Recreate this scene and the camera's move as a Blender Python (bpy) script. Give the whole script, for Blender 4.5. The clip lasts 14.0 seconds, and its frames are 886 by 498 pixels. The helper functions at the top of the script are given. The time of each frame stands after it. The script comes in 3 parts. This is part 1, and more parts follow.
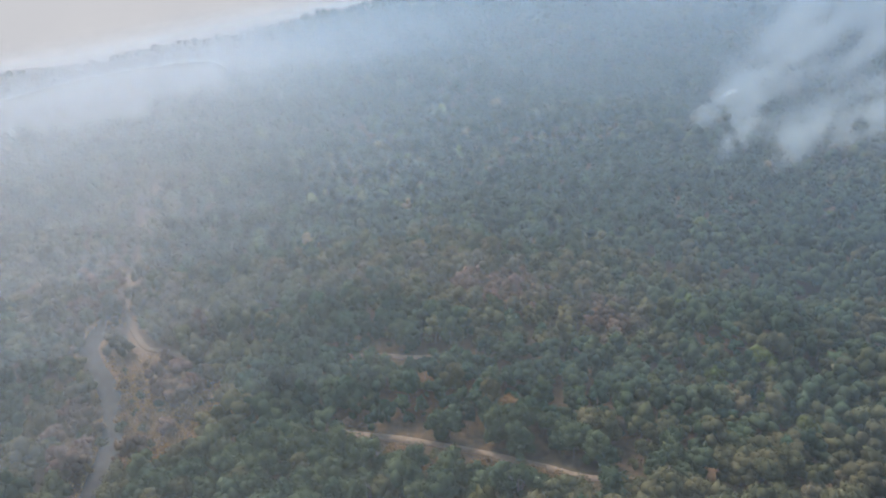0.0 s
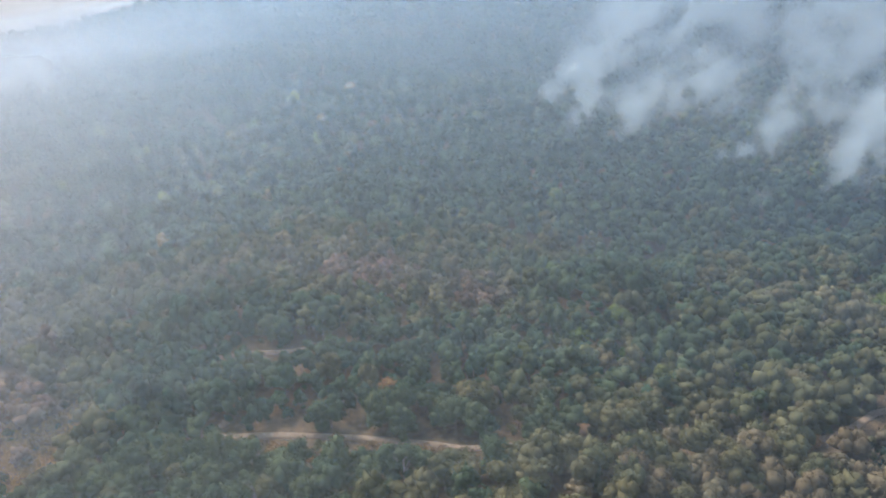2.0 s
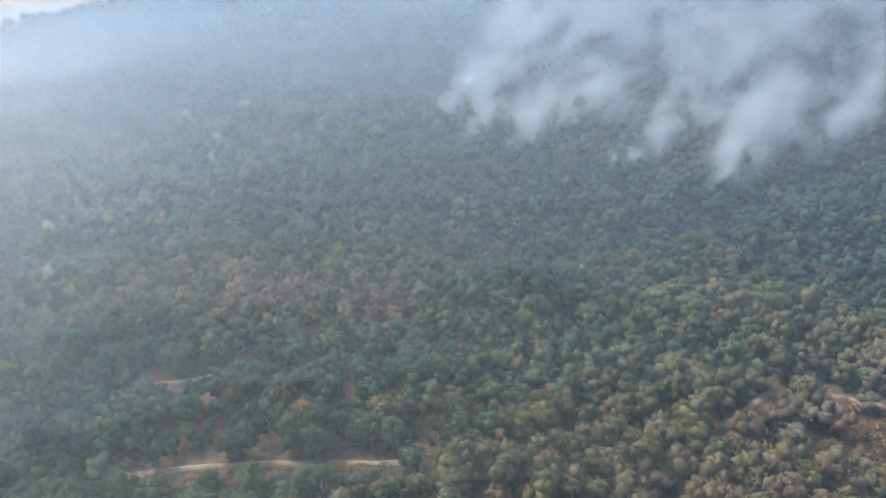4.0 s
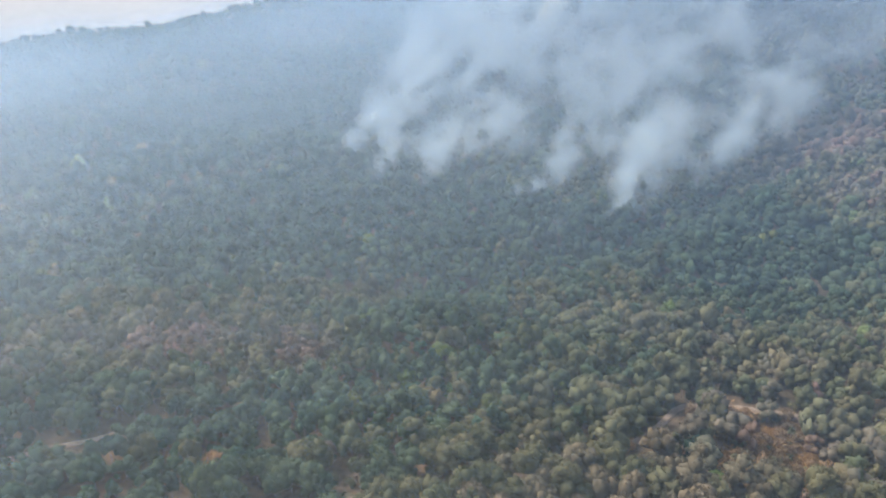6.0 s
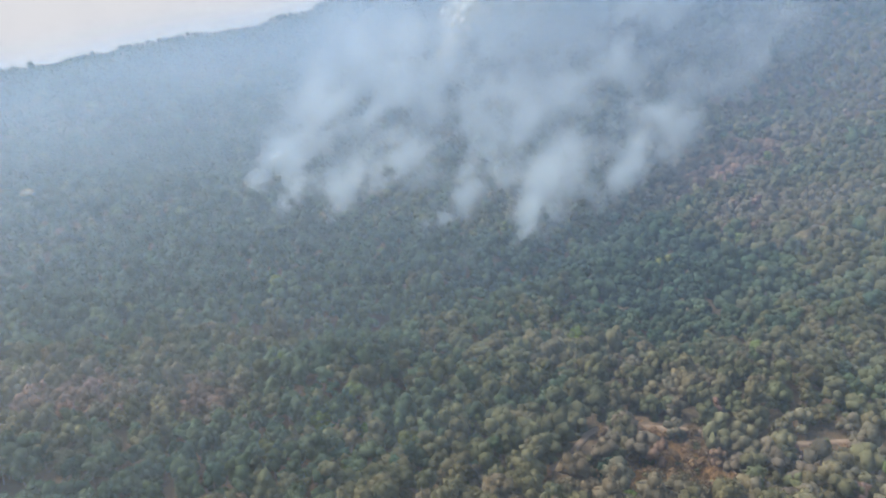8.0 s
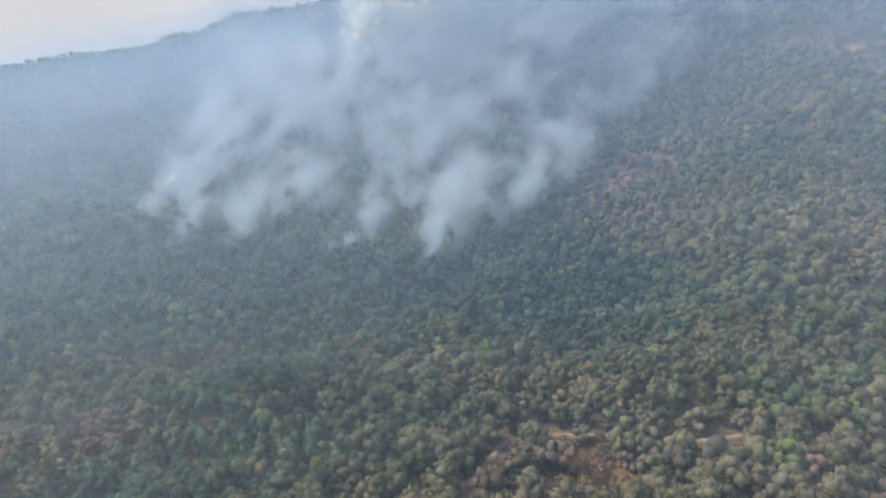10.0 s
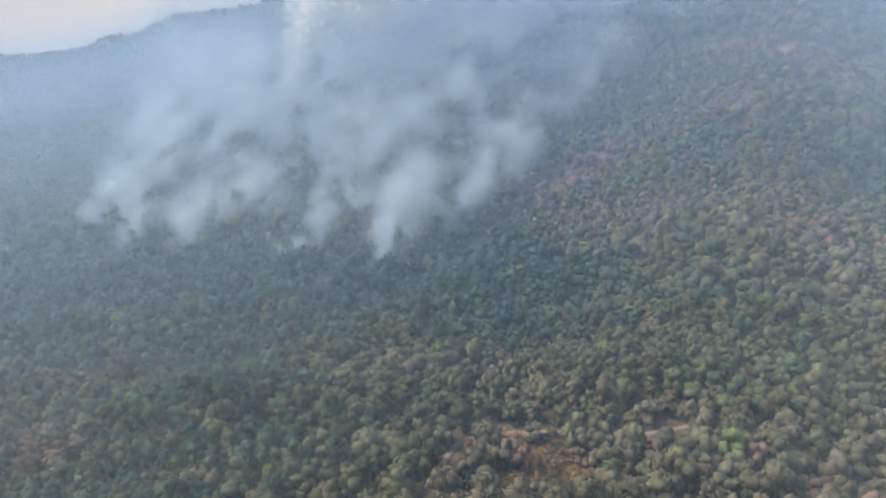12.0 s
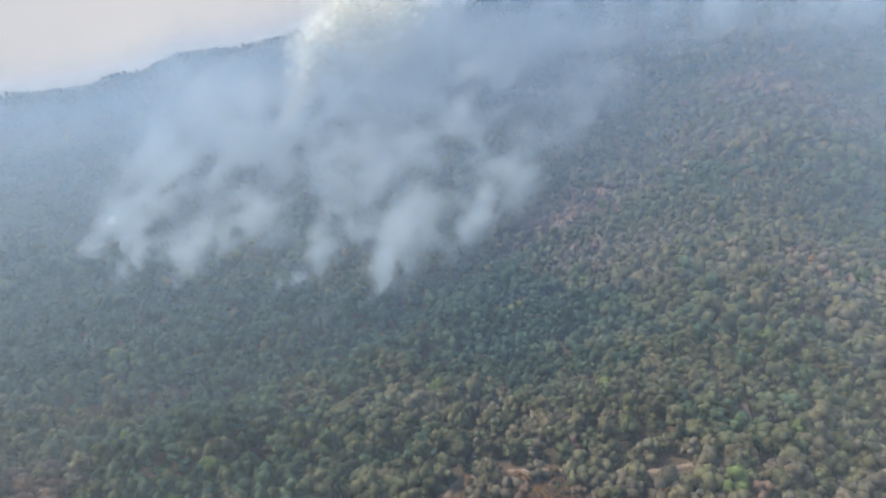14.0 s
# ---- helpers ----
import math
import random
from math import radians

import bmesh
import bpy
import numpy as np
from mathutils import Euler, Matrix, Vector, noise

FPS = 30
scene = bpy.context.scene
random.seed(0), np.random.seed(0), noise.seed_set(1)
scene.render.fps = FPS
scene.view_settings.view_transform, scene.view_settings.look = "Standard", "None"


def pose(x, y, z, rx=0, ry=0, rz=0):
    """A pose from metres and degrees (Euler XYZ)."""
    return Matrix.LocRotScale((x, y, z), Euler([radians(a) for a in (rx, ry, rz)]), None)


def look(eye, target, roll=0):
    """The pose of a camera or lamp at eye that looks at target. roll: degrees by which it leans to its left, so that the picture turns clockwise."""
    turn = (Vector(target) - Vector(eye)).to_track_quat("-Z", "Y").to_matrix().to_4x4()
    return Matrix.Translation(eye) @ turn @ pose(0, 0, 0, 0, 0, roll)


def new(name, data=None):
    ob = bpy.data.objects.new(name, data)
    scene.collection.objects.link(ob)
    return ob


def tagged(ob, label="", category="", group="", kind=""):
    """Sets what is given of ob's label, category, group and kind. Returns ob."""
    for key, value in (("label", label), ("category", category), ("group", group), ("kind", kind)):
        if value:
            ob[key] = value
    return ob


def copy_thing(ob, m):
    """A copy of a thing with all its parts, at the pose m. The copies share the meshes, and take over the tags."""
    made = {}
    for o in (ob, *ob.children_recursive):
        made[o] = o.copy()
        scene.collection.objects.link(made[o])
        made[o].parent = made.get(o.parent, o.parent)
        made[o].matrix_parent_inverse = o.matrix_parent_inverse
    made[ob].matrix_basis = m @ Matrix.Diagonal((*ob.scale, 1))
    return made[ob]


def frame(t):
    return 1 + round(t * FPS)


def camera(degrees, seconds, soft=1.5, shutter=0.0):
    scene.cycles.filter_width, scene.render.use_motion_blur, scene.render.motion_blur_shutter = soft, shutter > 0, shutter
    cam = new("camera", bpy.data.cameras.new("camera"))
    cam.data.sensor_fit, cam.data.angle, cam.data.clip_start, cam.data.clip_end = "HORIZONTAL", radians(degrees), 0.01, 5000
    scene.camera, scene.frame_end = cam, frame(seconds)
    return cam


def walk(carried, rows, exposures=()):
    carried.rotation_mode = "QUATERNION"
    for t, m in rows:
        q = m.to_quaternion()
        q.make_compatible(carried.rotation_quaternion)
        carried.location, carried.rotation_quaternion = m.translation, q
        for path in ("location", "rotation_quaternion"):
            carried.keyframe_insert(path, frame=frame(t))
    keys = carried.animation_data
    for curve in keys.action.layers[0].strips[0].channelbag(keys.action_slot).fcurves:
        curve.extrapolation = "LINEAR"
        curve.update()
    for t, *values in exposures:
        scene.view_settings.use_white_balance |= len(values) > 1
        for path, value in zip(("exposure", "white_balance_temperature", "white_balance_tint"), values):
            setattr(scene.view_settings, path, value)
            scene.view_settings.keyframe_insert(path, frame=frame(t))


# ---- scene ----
cam = camera(63.7, 14.0, soft=1.8)
EYE = (0.0, 0.0, 130.0)
PATH = [
    (0.0, -0.00, -22.75, 0.00),
    (0.5, -3.40, -23.32, 0.06),
    (1.0, -6.36, -23.86, 0.04),
    (1.5, -9.38, -24.06, 0.08),
    (2.0, -11.67, -24.04, 0.16),
    (2.5, -13.93, -24.02, 0.15),
    (5.0, -23.60, -21.71, 0.16),
    (5.5, -25.59, -20.91, 0.16),
    (6.0, -27.43, -20.25, 0.13),
    (6.5, -29.43, -19.39, 0.13),
    (7.0, -31.29, -18.57, 0.13),
    (7.5, -33.28, -17.93, 0.13),
    (8.0, -35.13, -17.40, 0.13),
    (8.5, -37.11, -16.85, 0.08),
    (11.0, -46.02, -15.82, -0.00),
    (11.5, -46.97, -15.82, 0.03),
    (12.0, -47.07, -15.82, 0.03),
    (12.5, -47.09, -15.56, 0.05),
    (13.0, -47.07, -14.68, 0.05),
    (13.5, -47.02, -13.74, -0.05),
    (14.0, -47.08, -12.98, 0.05),
]
walk(cam, [(t, pose(*EYE, 90 + p, r, y)) for t, y, p, r in PATH],
     exposures=[(0.0, 1.19), (1.5, 1.35), (5.5, 1.54), (8.5, 1.42), (14.0, 1.33)])

# ---- daylight ----
world = bpy.data.worlds.new("sky")
scene.world = world
world.use_nodes = True
SUN_ELEVATION, SUN_HEADING = 48.0, -35.0   # degrees; heading from +y towards +x
sky = world.node_tree.nodes.new("ShaderNodeTexSky")
sky.sky_type, sky.sun_disc = "NISHITA", False
sky.sun_elevation, sky.sun_rotation = radians(SUN_ELEVATION), radians(SUN_HEADING)
sky.air_density, sky.dust_density, sky.ozone_density = 1.0, 2.0, 1.5
back = world.node_tree.nodes["Background"]
back.inputs["Strength"].default_value = 0.15
world.node_tree.links.new(sky.outputs["Color"], back.inputs["Color"])
lamp = bpy.data.lights.new("sun", "SUN")
lamp.energy, lamp.angle, lamp.color = 1.45, radians(10), (1.0, 0.96, 0.9)
sun = new("sun", lamp)
_e, _h = radians(SUN_ELEVATION), radians(SUN_HEADING)
sun.matrix_world = look((0, 0, 600), (-600 * math.sin(_h) * math.cos(_e), -600 * math.cos(_h) * math.cos(_e), 600 - 600 * math.sin(_e)))
scene.cycles.transparent_max_bounces = 128
scene.cycles.diffuse_bounces = 2


# ---- materials ----
def material(name, build):
    m = bpy.data.materials.new(name)
    m.use_nodes = True
    t = m.node_tree
    t.nodes.clear()
    out = t.nodes.new("ShaderNodeOutputMaterial")
    t.links.new(build(t), out.inputs["Surface"])
    return m


def node(t, kind, **values):
    n = t.nodes.new(kind)
    for key, value in values.items():
        n.inputs[key.replace("_", " ")].default_value = value
    return n


def principled(t, colour, rough=0.9, spec=0.15):
    b = t.nodes.new("ShaderNodeBsdfPrincipled")
    b.inputs["Roughness"].default_value = rough
    b.inputs["Specular IOR Level"].default_value = spec
    t.links.new(colour, b.inputs["Base Color"])
    return b


def ramp(t, fac, stops):
    n = t.nodes.new("ShaderNodeValToRGB")
    while len(n.color_ramp.elements) < len(stops):
        n.color_ramp.elements.new(0.5)
    for e, (at, colour) in zip(n.color_ramp.elements, stops):
        e.position, e.color = at, (*colour, 1)
    t.links.new(fac, n.inputs["Fac"])
    return n.outputs["Color"]


def noise_fac(t, scale, detail=4.0, rough=0.6, coords="Object"):
    c = t.nodes.new("ShaderNodeTexCoord")
    n = node(t, "ShaderNodeTexNoise", Scale=scale, Detail=detail, Roughness=rough)
    t.links.new(c.outputs[coords], n.inputs["Vector"])
    return n.outputs["Fac"]


def mix(t, a, b, fac, blend="MIX"):
    n = t.nodes.new("ShaderNodeMix")
    n.data_type, n.blend_type = "RGBA", blend
    for socket, value in ((n.inputs["Factor"], fac), (n.inputs["A"], a), (n.inputs["B"], b)):
        if isinstance(value, bpy.types.NodeSocket):
            t.links.new(value, socket)
        elif isinstance(value, tuple):
            socket.default_value = (*value, 1)
        else:
            socket.default_value = value
    return n.outputs["Result"]


def bump(t, b, height, strength=0.6, distance=0.3):
    n = node(t, "ShaderNodeBump", Strength=strength, Distance=distance)
    t.links.new(height, n.inputs["Height"])
    t.links.new(n.outputs["Normal"], b.inputs["Normal"])


def build_ground(t):
    wide = ramp(t, noise_fac(t, 0.02, 6), [(0.3, (0.07, 0.056, 0.036)), (0.5, (0.12, 0.085, 0.052)), (0.7, (0.18, 0.11, 0.065))])
    fine = noise_fac(t, 0.6, 8, 0.7)
    c = mix(t, wide, ramp(t, fine, [(0.3, (0.4, 0.4, 0.4)), (0.75, (1.5, 1.45, 1.3))]), 1.0, "MULTIPLY")
    a = t.nodes.new("ShaderNodeAttribute")
    a.attribute_name = "dry_soil"
    straw = ramp(t, noise_fac(t, 0.35, 7, 0.7), [(0.3, (0.12, 0.078, 0.052)), (0.5, (0.195, 0.125, 0.078)), (0.7, (0.27, 0.18, 0.11))])
    c = mix(t, c, straw, a.outputs["Fac"])
    b = principled(t, c, 0.95)
    bump(t, b, fine, 0.8, 0.4)
    return b.outputs[0]


def build_asphalt(t):
    wear = noise_fac(t, 0.25, 8, 0.7)
    c = ramp(t, wear, [(0.3, (0.060, 0.055, 0.050)), (0.5, (0.085, 0.077, 0.068)), (0.7, (0.115, 0.102, 0.088))])
    b = principled(t, c, 0.95, 0.03)
    bump(t, b, noise_fac(t, 6.0, 4), 0.3, 0.02)
    return b.outputs[0]


def build_dirt(t):
    fine = noise_fac(t, 0.8, 8, 0.7)
    c = ramp(t, fine, [(0.25, (0.13, 0.088, 0.057)), (0.5, (0.22, 0.155, 0.10)), (0.75, (0.31, 0.23, 0.16))])
    b = principled(t, c, 0.95)
    bump(t, b, fine, 0.7, 0.2)
    return b.outputs[0]


def build_leaves(t):
    a = t.nodes.new("ShaderNodeAttribute")
    a.attribute_name = "leaf_tint"
    c = mix(t, a.outputs["Color"], ramp(t, noise_fac(t, 0.5, 5, 0.7), [(0.25, (0.68, 0.68, 0.68)), (0.75, (1.35, 1.32, 1.25))]), 1.0, "MULTIPLY")
    b = principled(t, c, 0.85, 0.08)
    tr = t.nodes.new("ShaderNodeBsdfTranslucent")
    t.links.new(c, tr.inputs["Color"])
    m = node(t, "ShaderNodeMixShader", Fac=0.25)
    t.links.new(b.outputs[0], m.inputs[1])
    t.links.new(tr.outputs[0], m.inputs[2])
    return m.outputs[0]


def build_bark(t):
    c = ramp(t, noise_fac(t, 1.5, 6), [(0.3, (0.09, 0.07, 0.055)), (0.7, (0.2, 0.17, 0.14))])
    return principled(t, c, 0.9).outputs[0]


def veil(t, colour, alpha):
    """A see-through sheet that stands in for a layer of lit particles."""
    d, tr = t.nodes.new("ShaderNodeBsdfDiffuse"), t.nodes.new("ShaderNodeBsdfTranslucent")
    for shader in (d, tr):
        if isinstance(colour, bpy.types.NodeSocket):
            t.links.new(colour, shader.inputs["Color"])
        else:
            shader.inputs["Color"].default_value = (*colour, 1)
    half = node(t, "ShaderNodeMixShader", Fac=0.5)
    t.links.new(d.outputs[0], half.inputs[1])
    t.links.new(tr.outputs[0], half.inputs[2])
    clear = t.nodes.new("ShaderNodeBsdfTransparent")
    m = t.nodes.new("ShaderNodeMixShader")
    t.links.new(alpha, m.inputs["Fac"])
    t.links.new(clear.outputs[0], m.inputs[1])
    t.links.new(half.outputs[0], m.inputs[2])
    return m.outputs[0]


def arith(t, op, a, b=0.0):
    n = t.nodes.new("ShaderNodeMath")
    n.operation = op
    for socket, value in zip(n.inputs, (a, b)):
        if isinstance(value, bpy.types.NodeSocket):
            t.links.new(value, socket)
        else:
            socket.default_value = value
    return n.outputs[0]


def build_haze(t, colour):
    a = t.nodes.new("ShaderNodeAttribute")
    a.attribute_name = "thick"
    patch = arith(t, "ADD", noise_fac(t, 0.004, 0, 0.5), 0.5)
    # whitening of thick haze is put into the sheet's colour
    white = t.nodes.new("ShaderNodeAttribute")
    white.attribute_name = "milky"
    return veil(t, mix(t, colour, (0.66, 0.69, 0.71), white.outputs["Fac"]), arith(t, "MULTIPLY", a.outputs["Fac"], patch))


def build_smoke(t, colour, thin):
    a = t.nodes.new("ShaderNodeAttribute")
    a.attribute_name = "place"
    d = t.nodes.new("ShaderNodeVectorMath")
    d.operation = "LENGTH"
    t.links.new(a.outputs["Vector"], d.inputs[0])
    soft = t.nodes.new("ShaderNodeMapRange")
    soft.interpolation_type = "SMOOTHSTEP"
    for key, value in (("From Min", 0.0), ("From Max", 1.0), ("To Min", 1.0), ("To Max", 0.0)):
        soft.inputs[key].default_value = value
    t.links.new(d.outputs["Value"], soft.inputs["Value"])
    k = t.nodes.new("ShaderNodeAttribute")
    k.attribute_name = "thick"
    billow = t.nodes.new("ShaderNodeMapRange")
    for key, value in (("From Min", 0.43), ("From Max", 0.60), ("To Min", thin), ("To Max", 1.0)):
        billow.inputs[key].default_value = value
    c = t.nodes.new("ShaderNodeTexCoord")
    turn = t.nodes.new("ShaderNodeMapping")
    turn.vector_type = "TEXTURE"
    turn.inputs["Rotation"].default_value = (0, radians(-38), radians(-32))
    turn.inputs["Scale"].default_value = (1.7, 4.5, 1.0)
    t.links.new(c.outputs["Object"], turn.inputs["Vector"])
    n = node(t, "ShaderNodeTexNoise", Scale=0.05, Detail=6.0, Roughness=0.6, Distortion=0.6)
    t.links.new(turn.outputs[0], n.inputs["Vector"])
    t.links.new(n.outputs["Fac"], billow.inputs["Value"])
    return veil(t, colour, arith(t, "MULTIPLY", arith(t, "MULTIPLY", soft.outputs[0], k.outputs["Fac"]), billow.outputs[0]))


GROUND = material("leaf_litter_soil", build_ground)
ASPHALT = material("asphalt", build_asphalt)
DIRT = material("dry_dirt", build_dirt)
LEAVES = material("foliage", build_leaves)
BARK = material("bark", build_bark)
# distance haze put into the sheets' colour: greyer near, bluer far
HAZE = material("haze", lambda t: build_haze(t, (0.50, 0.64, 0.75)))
NEAR_HAZE = material("near_haze", lambda t: build_haze(t, (0.60, 0.68, 0.69)))
SMOKE = material("smoke", lambda t: build_smoke(t, (0.71, 0.765, 0.735), 0.03))
PALE_SMOKE = material("pale_smoke", lambda t: build_smoke(t, (0.97, 0.93, 0.80), 0.4))

# ---- terrain ----
def lattice(x, y, seed):
    """Smooth value noise between -1 and 1 over a grid of step 1."""
    x, y = np.asarray(x, float), np.asarray(y, float)
    ix, iy = np.floor(x), np.floor(y)
    fx, fy = x - ix, y - iy
    fx, fy = fx * fx * (3 - 2 * fx), fy * fy * (3 - 2 * fy)

    def v(i, j):
        s = np.sin(i * 127.1 + j * 311.7 + seed * 74.7) * 43758.5453
        return 2 * (s - np.floor(s)) - 1
    return (v(ix, iy) * (1 - fx) + v(ix + 1, iy) * fx) * (1 - fy) + (v(ix, iy + 1) * (1 - fx) + v(ix + 1, iy + 1) * fx) * fy


def along(x, y, line, sided=False, blend=1.0):
    """Distance to a line of (x, y, height) points, and the height of the crest near there; sided: also whether a place lies to the left of the line."""
    D, Z, L = [], [], []
    for (ax, ay, az), (bx, by, bz) in zip(line, line[1:]):
        ux, uy = bx - ax, by - ay
        s = np.clip(((x - ax) * ux + (y - ay) * uy) / (ux * ux + uy * uy), 0, 1)
        D.append(np.hypot(x - ax - s * ux, y - ay - s * uy))
        Z.append(az + s * (bz - az))
        L.append(ux * (y - ay) - uy * (x - ax) > 0)
    D, Z, L = np.array(D), np.array(Z), np.array(L)
    best = D.min(0)
    w = np.exp(-(D - best) / blend)
    high = (w * Z).sum(0) / w.sum(0)
    if not sided:
        return best, high
    return best, high, np.take_along_axis(L, D.argmin(0)[None], 0)[0]


def bearing(*rows):
    """Points of a crest from bearing (degrees to the left of +y), distance and height."""
    return [(-d * math.sin(math.radians(a)), d * math.cos(math.radians(a)), z) for a, d, z in rows]


# skyline: bearing, distance, elevation in degrees as seen from the lookout
SKYLINE = [(75, 900, -9.4), (45, 840, -9.0), (31.3, 880, -7.99), (27.3, 930, -7.47), (22.3, 990, -6.67), (16.3, 1080, -5.51), (12.1, 1140, -4.81), (7.4, 1200, -3.7), (3.7, 1240, -3.08), (0.1, 1270, -2.48),
           (-5.5, 1300, -2.4), (-9.3, 1320, -1.55), (-14.3, 1350, -0.4), (-20, 1350, 0.36), (-24.3, 1340, 1.35), (-27.8, 1330, 2.9), (-32, 1320, 3.36), (-37, 1300, 4.5), (-42.2, 1300, 6.1), (-49, 1260, 6.6),
           (-62, 1180, 8.2), (-90, 1150, 9.5), (-130, 1150, 6.0)]
RIDGE = bearing(*[(a, d, 130 + d * math.tan(math.radians(e)) - 9) for a, d, e in SKYLINE])
SPUR = [(1080, 330, 285), (900, 300, 215), (680, 232, 132), (492, 168, 82), (378, 130, 54), (294, 104, 40), (236, 92, 28), (120, 90, 12), (40, 80, 0)]
RIB = bearing((40, 390, -8), (27, 410, 0), (15, 520, 12), (2, 720, 30), (-10, 1050, 75))

SHOULDER = [(108, 222, 0), (127, 228, 0), (172, 226, 0), (216, 234, 0), (262, 239, 0), (315, 247, 0), (390, 262, 0)]
GULLY = [(128, 262, 0), (180, 258, 0), (232, 266, 0), (284, 272, 0), (345, 282, 0), (425, 300, 0)]


def smooth_max(a, b, k):
    return 0.5 * (a + b + np.sqrt((a - b) ** 2 + k * k)) - 0.5 * k


def height(x, y):
    x, y = np.asarray(x, float), np.asarray(y, float)
    d, z, beyond = along(x, y, RIDGE, True, 30.0)
    rolling = 1 - 0.85 * np.exp(-(d / 120.0) ** 2)
    main = np.where(beyond, np.maximum(z - 0.42 * d, -760.0), z * np.clip(1 - d / 900.0, 0, 1) ** 1.6)
    d, z = along(x, y, SPUR, blend=25.0)
    h = smooth_max(main, z * np.exp(-(d / (88.0 + 0.42 * z)) ** 2) - np.where(beyond, 400, 0), 25.0)
    d, z = along(x, y, RIB, blend=25.0)
    h = h + np.where(beyond, 0, (9.0 + 0.12 * z) * np.exp(-(d / 80.0) ** 2))
    h = h + 8.0 * np.exp(-(along(x, y, SHOULDER)[0] / 24.0) ** 2) - 13.0 * np.exp(-(along(x, y, GULLY)[0] / 26.0) ** 2)
    return h + rolling * (7.0 * lattice(x / 140, y / 140, 1) + 3.0 * lattice(x / 55, y / 55, 2))
# ---- end terrain ----


def sheet(name, verts, faces, mat):
    me = bpy.data.meshes.new(name)
    me.from_pydata(verts, [], faces)
    me.materials.append(mat)
    return new(name, me)


def build_floor():
    n = 270
    u = np.linspace(-1, 1, n)
    ax = 900 * u + 3900 * u ** 5
    X, Y = np.meshgrid(ax + 250, ax + 450, indexing="ij")
    Z = height(X, Y)
    verts = np.stack([X, Y, Z], -1).reshape(-1, 3).tolist()
    faces = [(i * n + j, (i + 1) * n + j, (i + 1) * n + j + 1, i * n + j + 1) for i in range(n - 1) for j in range(n - 1)]
    ob = sheet("ground", verts, faces, GROUND)
    dry = np.zeros(X.size)
    for line, wide in ((SCAR, 13), (MEADOW, 13), (ROAD, 10), (BURN, 12), (TRACK_UP[:8], 8)):
        d, _ = along(X.ravel(), Y.ravel(), [(*p, 0) for p in line])
        dry = np.maximum(dry, np.exp(-(d / wide) ** 4))
    ob.data.attributes.new("dry_soil", "FLOAT", "POINT").data.foreach_set("value", dry.astype(np.float32))
    for p in ob.data.polygons:
        p.use_smooth = True
    tagged(ob, "brown leaf-littered forest floor of a dry hillside", "ground", kind="structure")



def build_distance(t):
    """Emitted glow in place of pale, smoke-filled air over the plain beyond the mountains."""
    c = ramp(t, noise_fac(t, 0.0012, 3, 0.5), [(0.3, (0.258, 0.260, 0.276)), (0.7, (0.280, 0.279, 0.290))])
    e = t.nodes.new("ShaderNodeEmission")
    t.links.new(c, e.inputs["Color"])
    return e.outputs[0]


# added ring; it gives off the brightness of the hazy sky itself
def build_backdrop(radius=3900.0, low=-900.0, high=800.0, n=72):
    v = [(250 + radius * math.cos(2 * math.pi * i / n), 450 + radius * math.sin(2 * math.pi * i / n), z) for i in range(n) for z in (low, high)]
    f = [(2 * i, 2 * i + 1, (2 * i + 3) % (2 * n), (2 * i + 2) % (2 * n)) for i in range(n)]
    ob = sheet("backdrop", v, f, material("glowing_distance", build_distance))
    tagged(ob, "pale glowing backdrop for the smoke-whitened sky over the far plain", "sky", kind="structure")


build_backdrop()


def spline(points, step=4.0):
    p = np.array(points, float)
    out = []
    for i in range(len(p) - 1):
        a, b, c, d = p[max(i - 1, 0)], p[i], p[i + 1], p[min(i + 2, len(p) - 1)]
        n = max(2, int(np.hypot(*(c - b)) / step))
        for s in np.arange(n) / n:
            out.append(0.5 * (2 * b + (c - a) * s + (2 * a - 5 * b + 4 * c - d) * s * s + (3 * b - a - 3 * c + d) * s ** 3))
    out.append(p[-1])
    return np.array(out)


# ---- forest ----
PALETTE = {
    "deep": (0.046, 0.071, 0.044), "green": (0.066, 0.088, 0.048), "olive": (0.099, 0.099, 0.050), "khaki": (0.132, 0.115, 0.061),
    "grey": (0.132, 0.112, 0.073), "rust": (0.176, 0.114, 0.080), "lime": (0.120, 0.140, 0.048), "gold": (0.16, 0.13, 0.065),
}
NAMES = list(PALETTE)
COLOURS = np.array([PALETTE[k] for k in NAMES])


def ball(kind):
    bm = bmesh.new()
    if kind:
        bmesh.ops.create_icosphere(bm, subdivisions=1, radius=1)
        bmesh.ops.triangulate(bm, faces=bm.faces)
        v, f = [w.co[:] for w in bm.verts], [[w.index for w in g.verts] for g in bm.faces]
    else:
        v = [(1, 0, 0), (-1, 0, 0), (0, 1, 0), (0, -1, 0), (0, 0, 1), (0, 0, -1)]
        f = [(0, 2, 4), (2, 1, 4), (1, 3, 4), (3, 0, 4), (2, 0, 5), (1, 2, 5), (3, 1, 5), (0, 3, 5)]
    bm.free()
    return np.array(v, float), np.array(f, int)


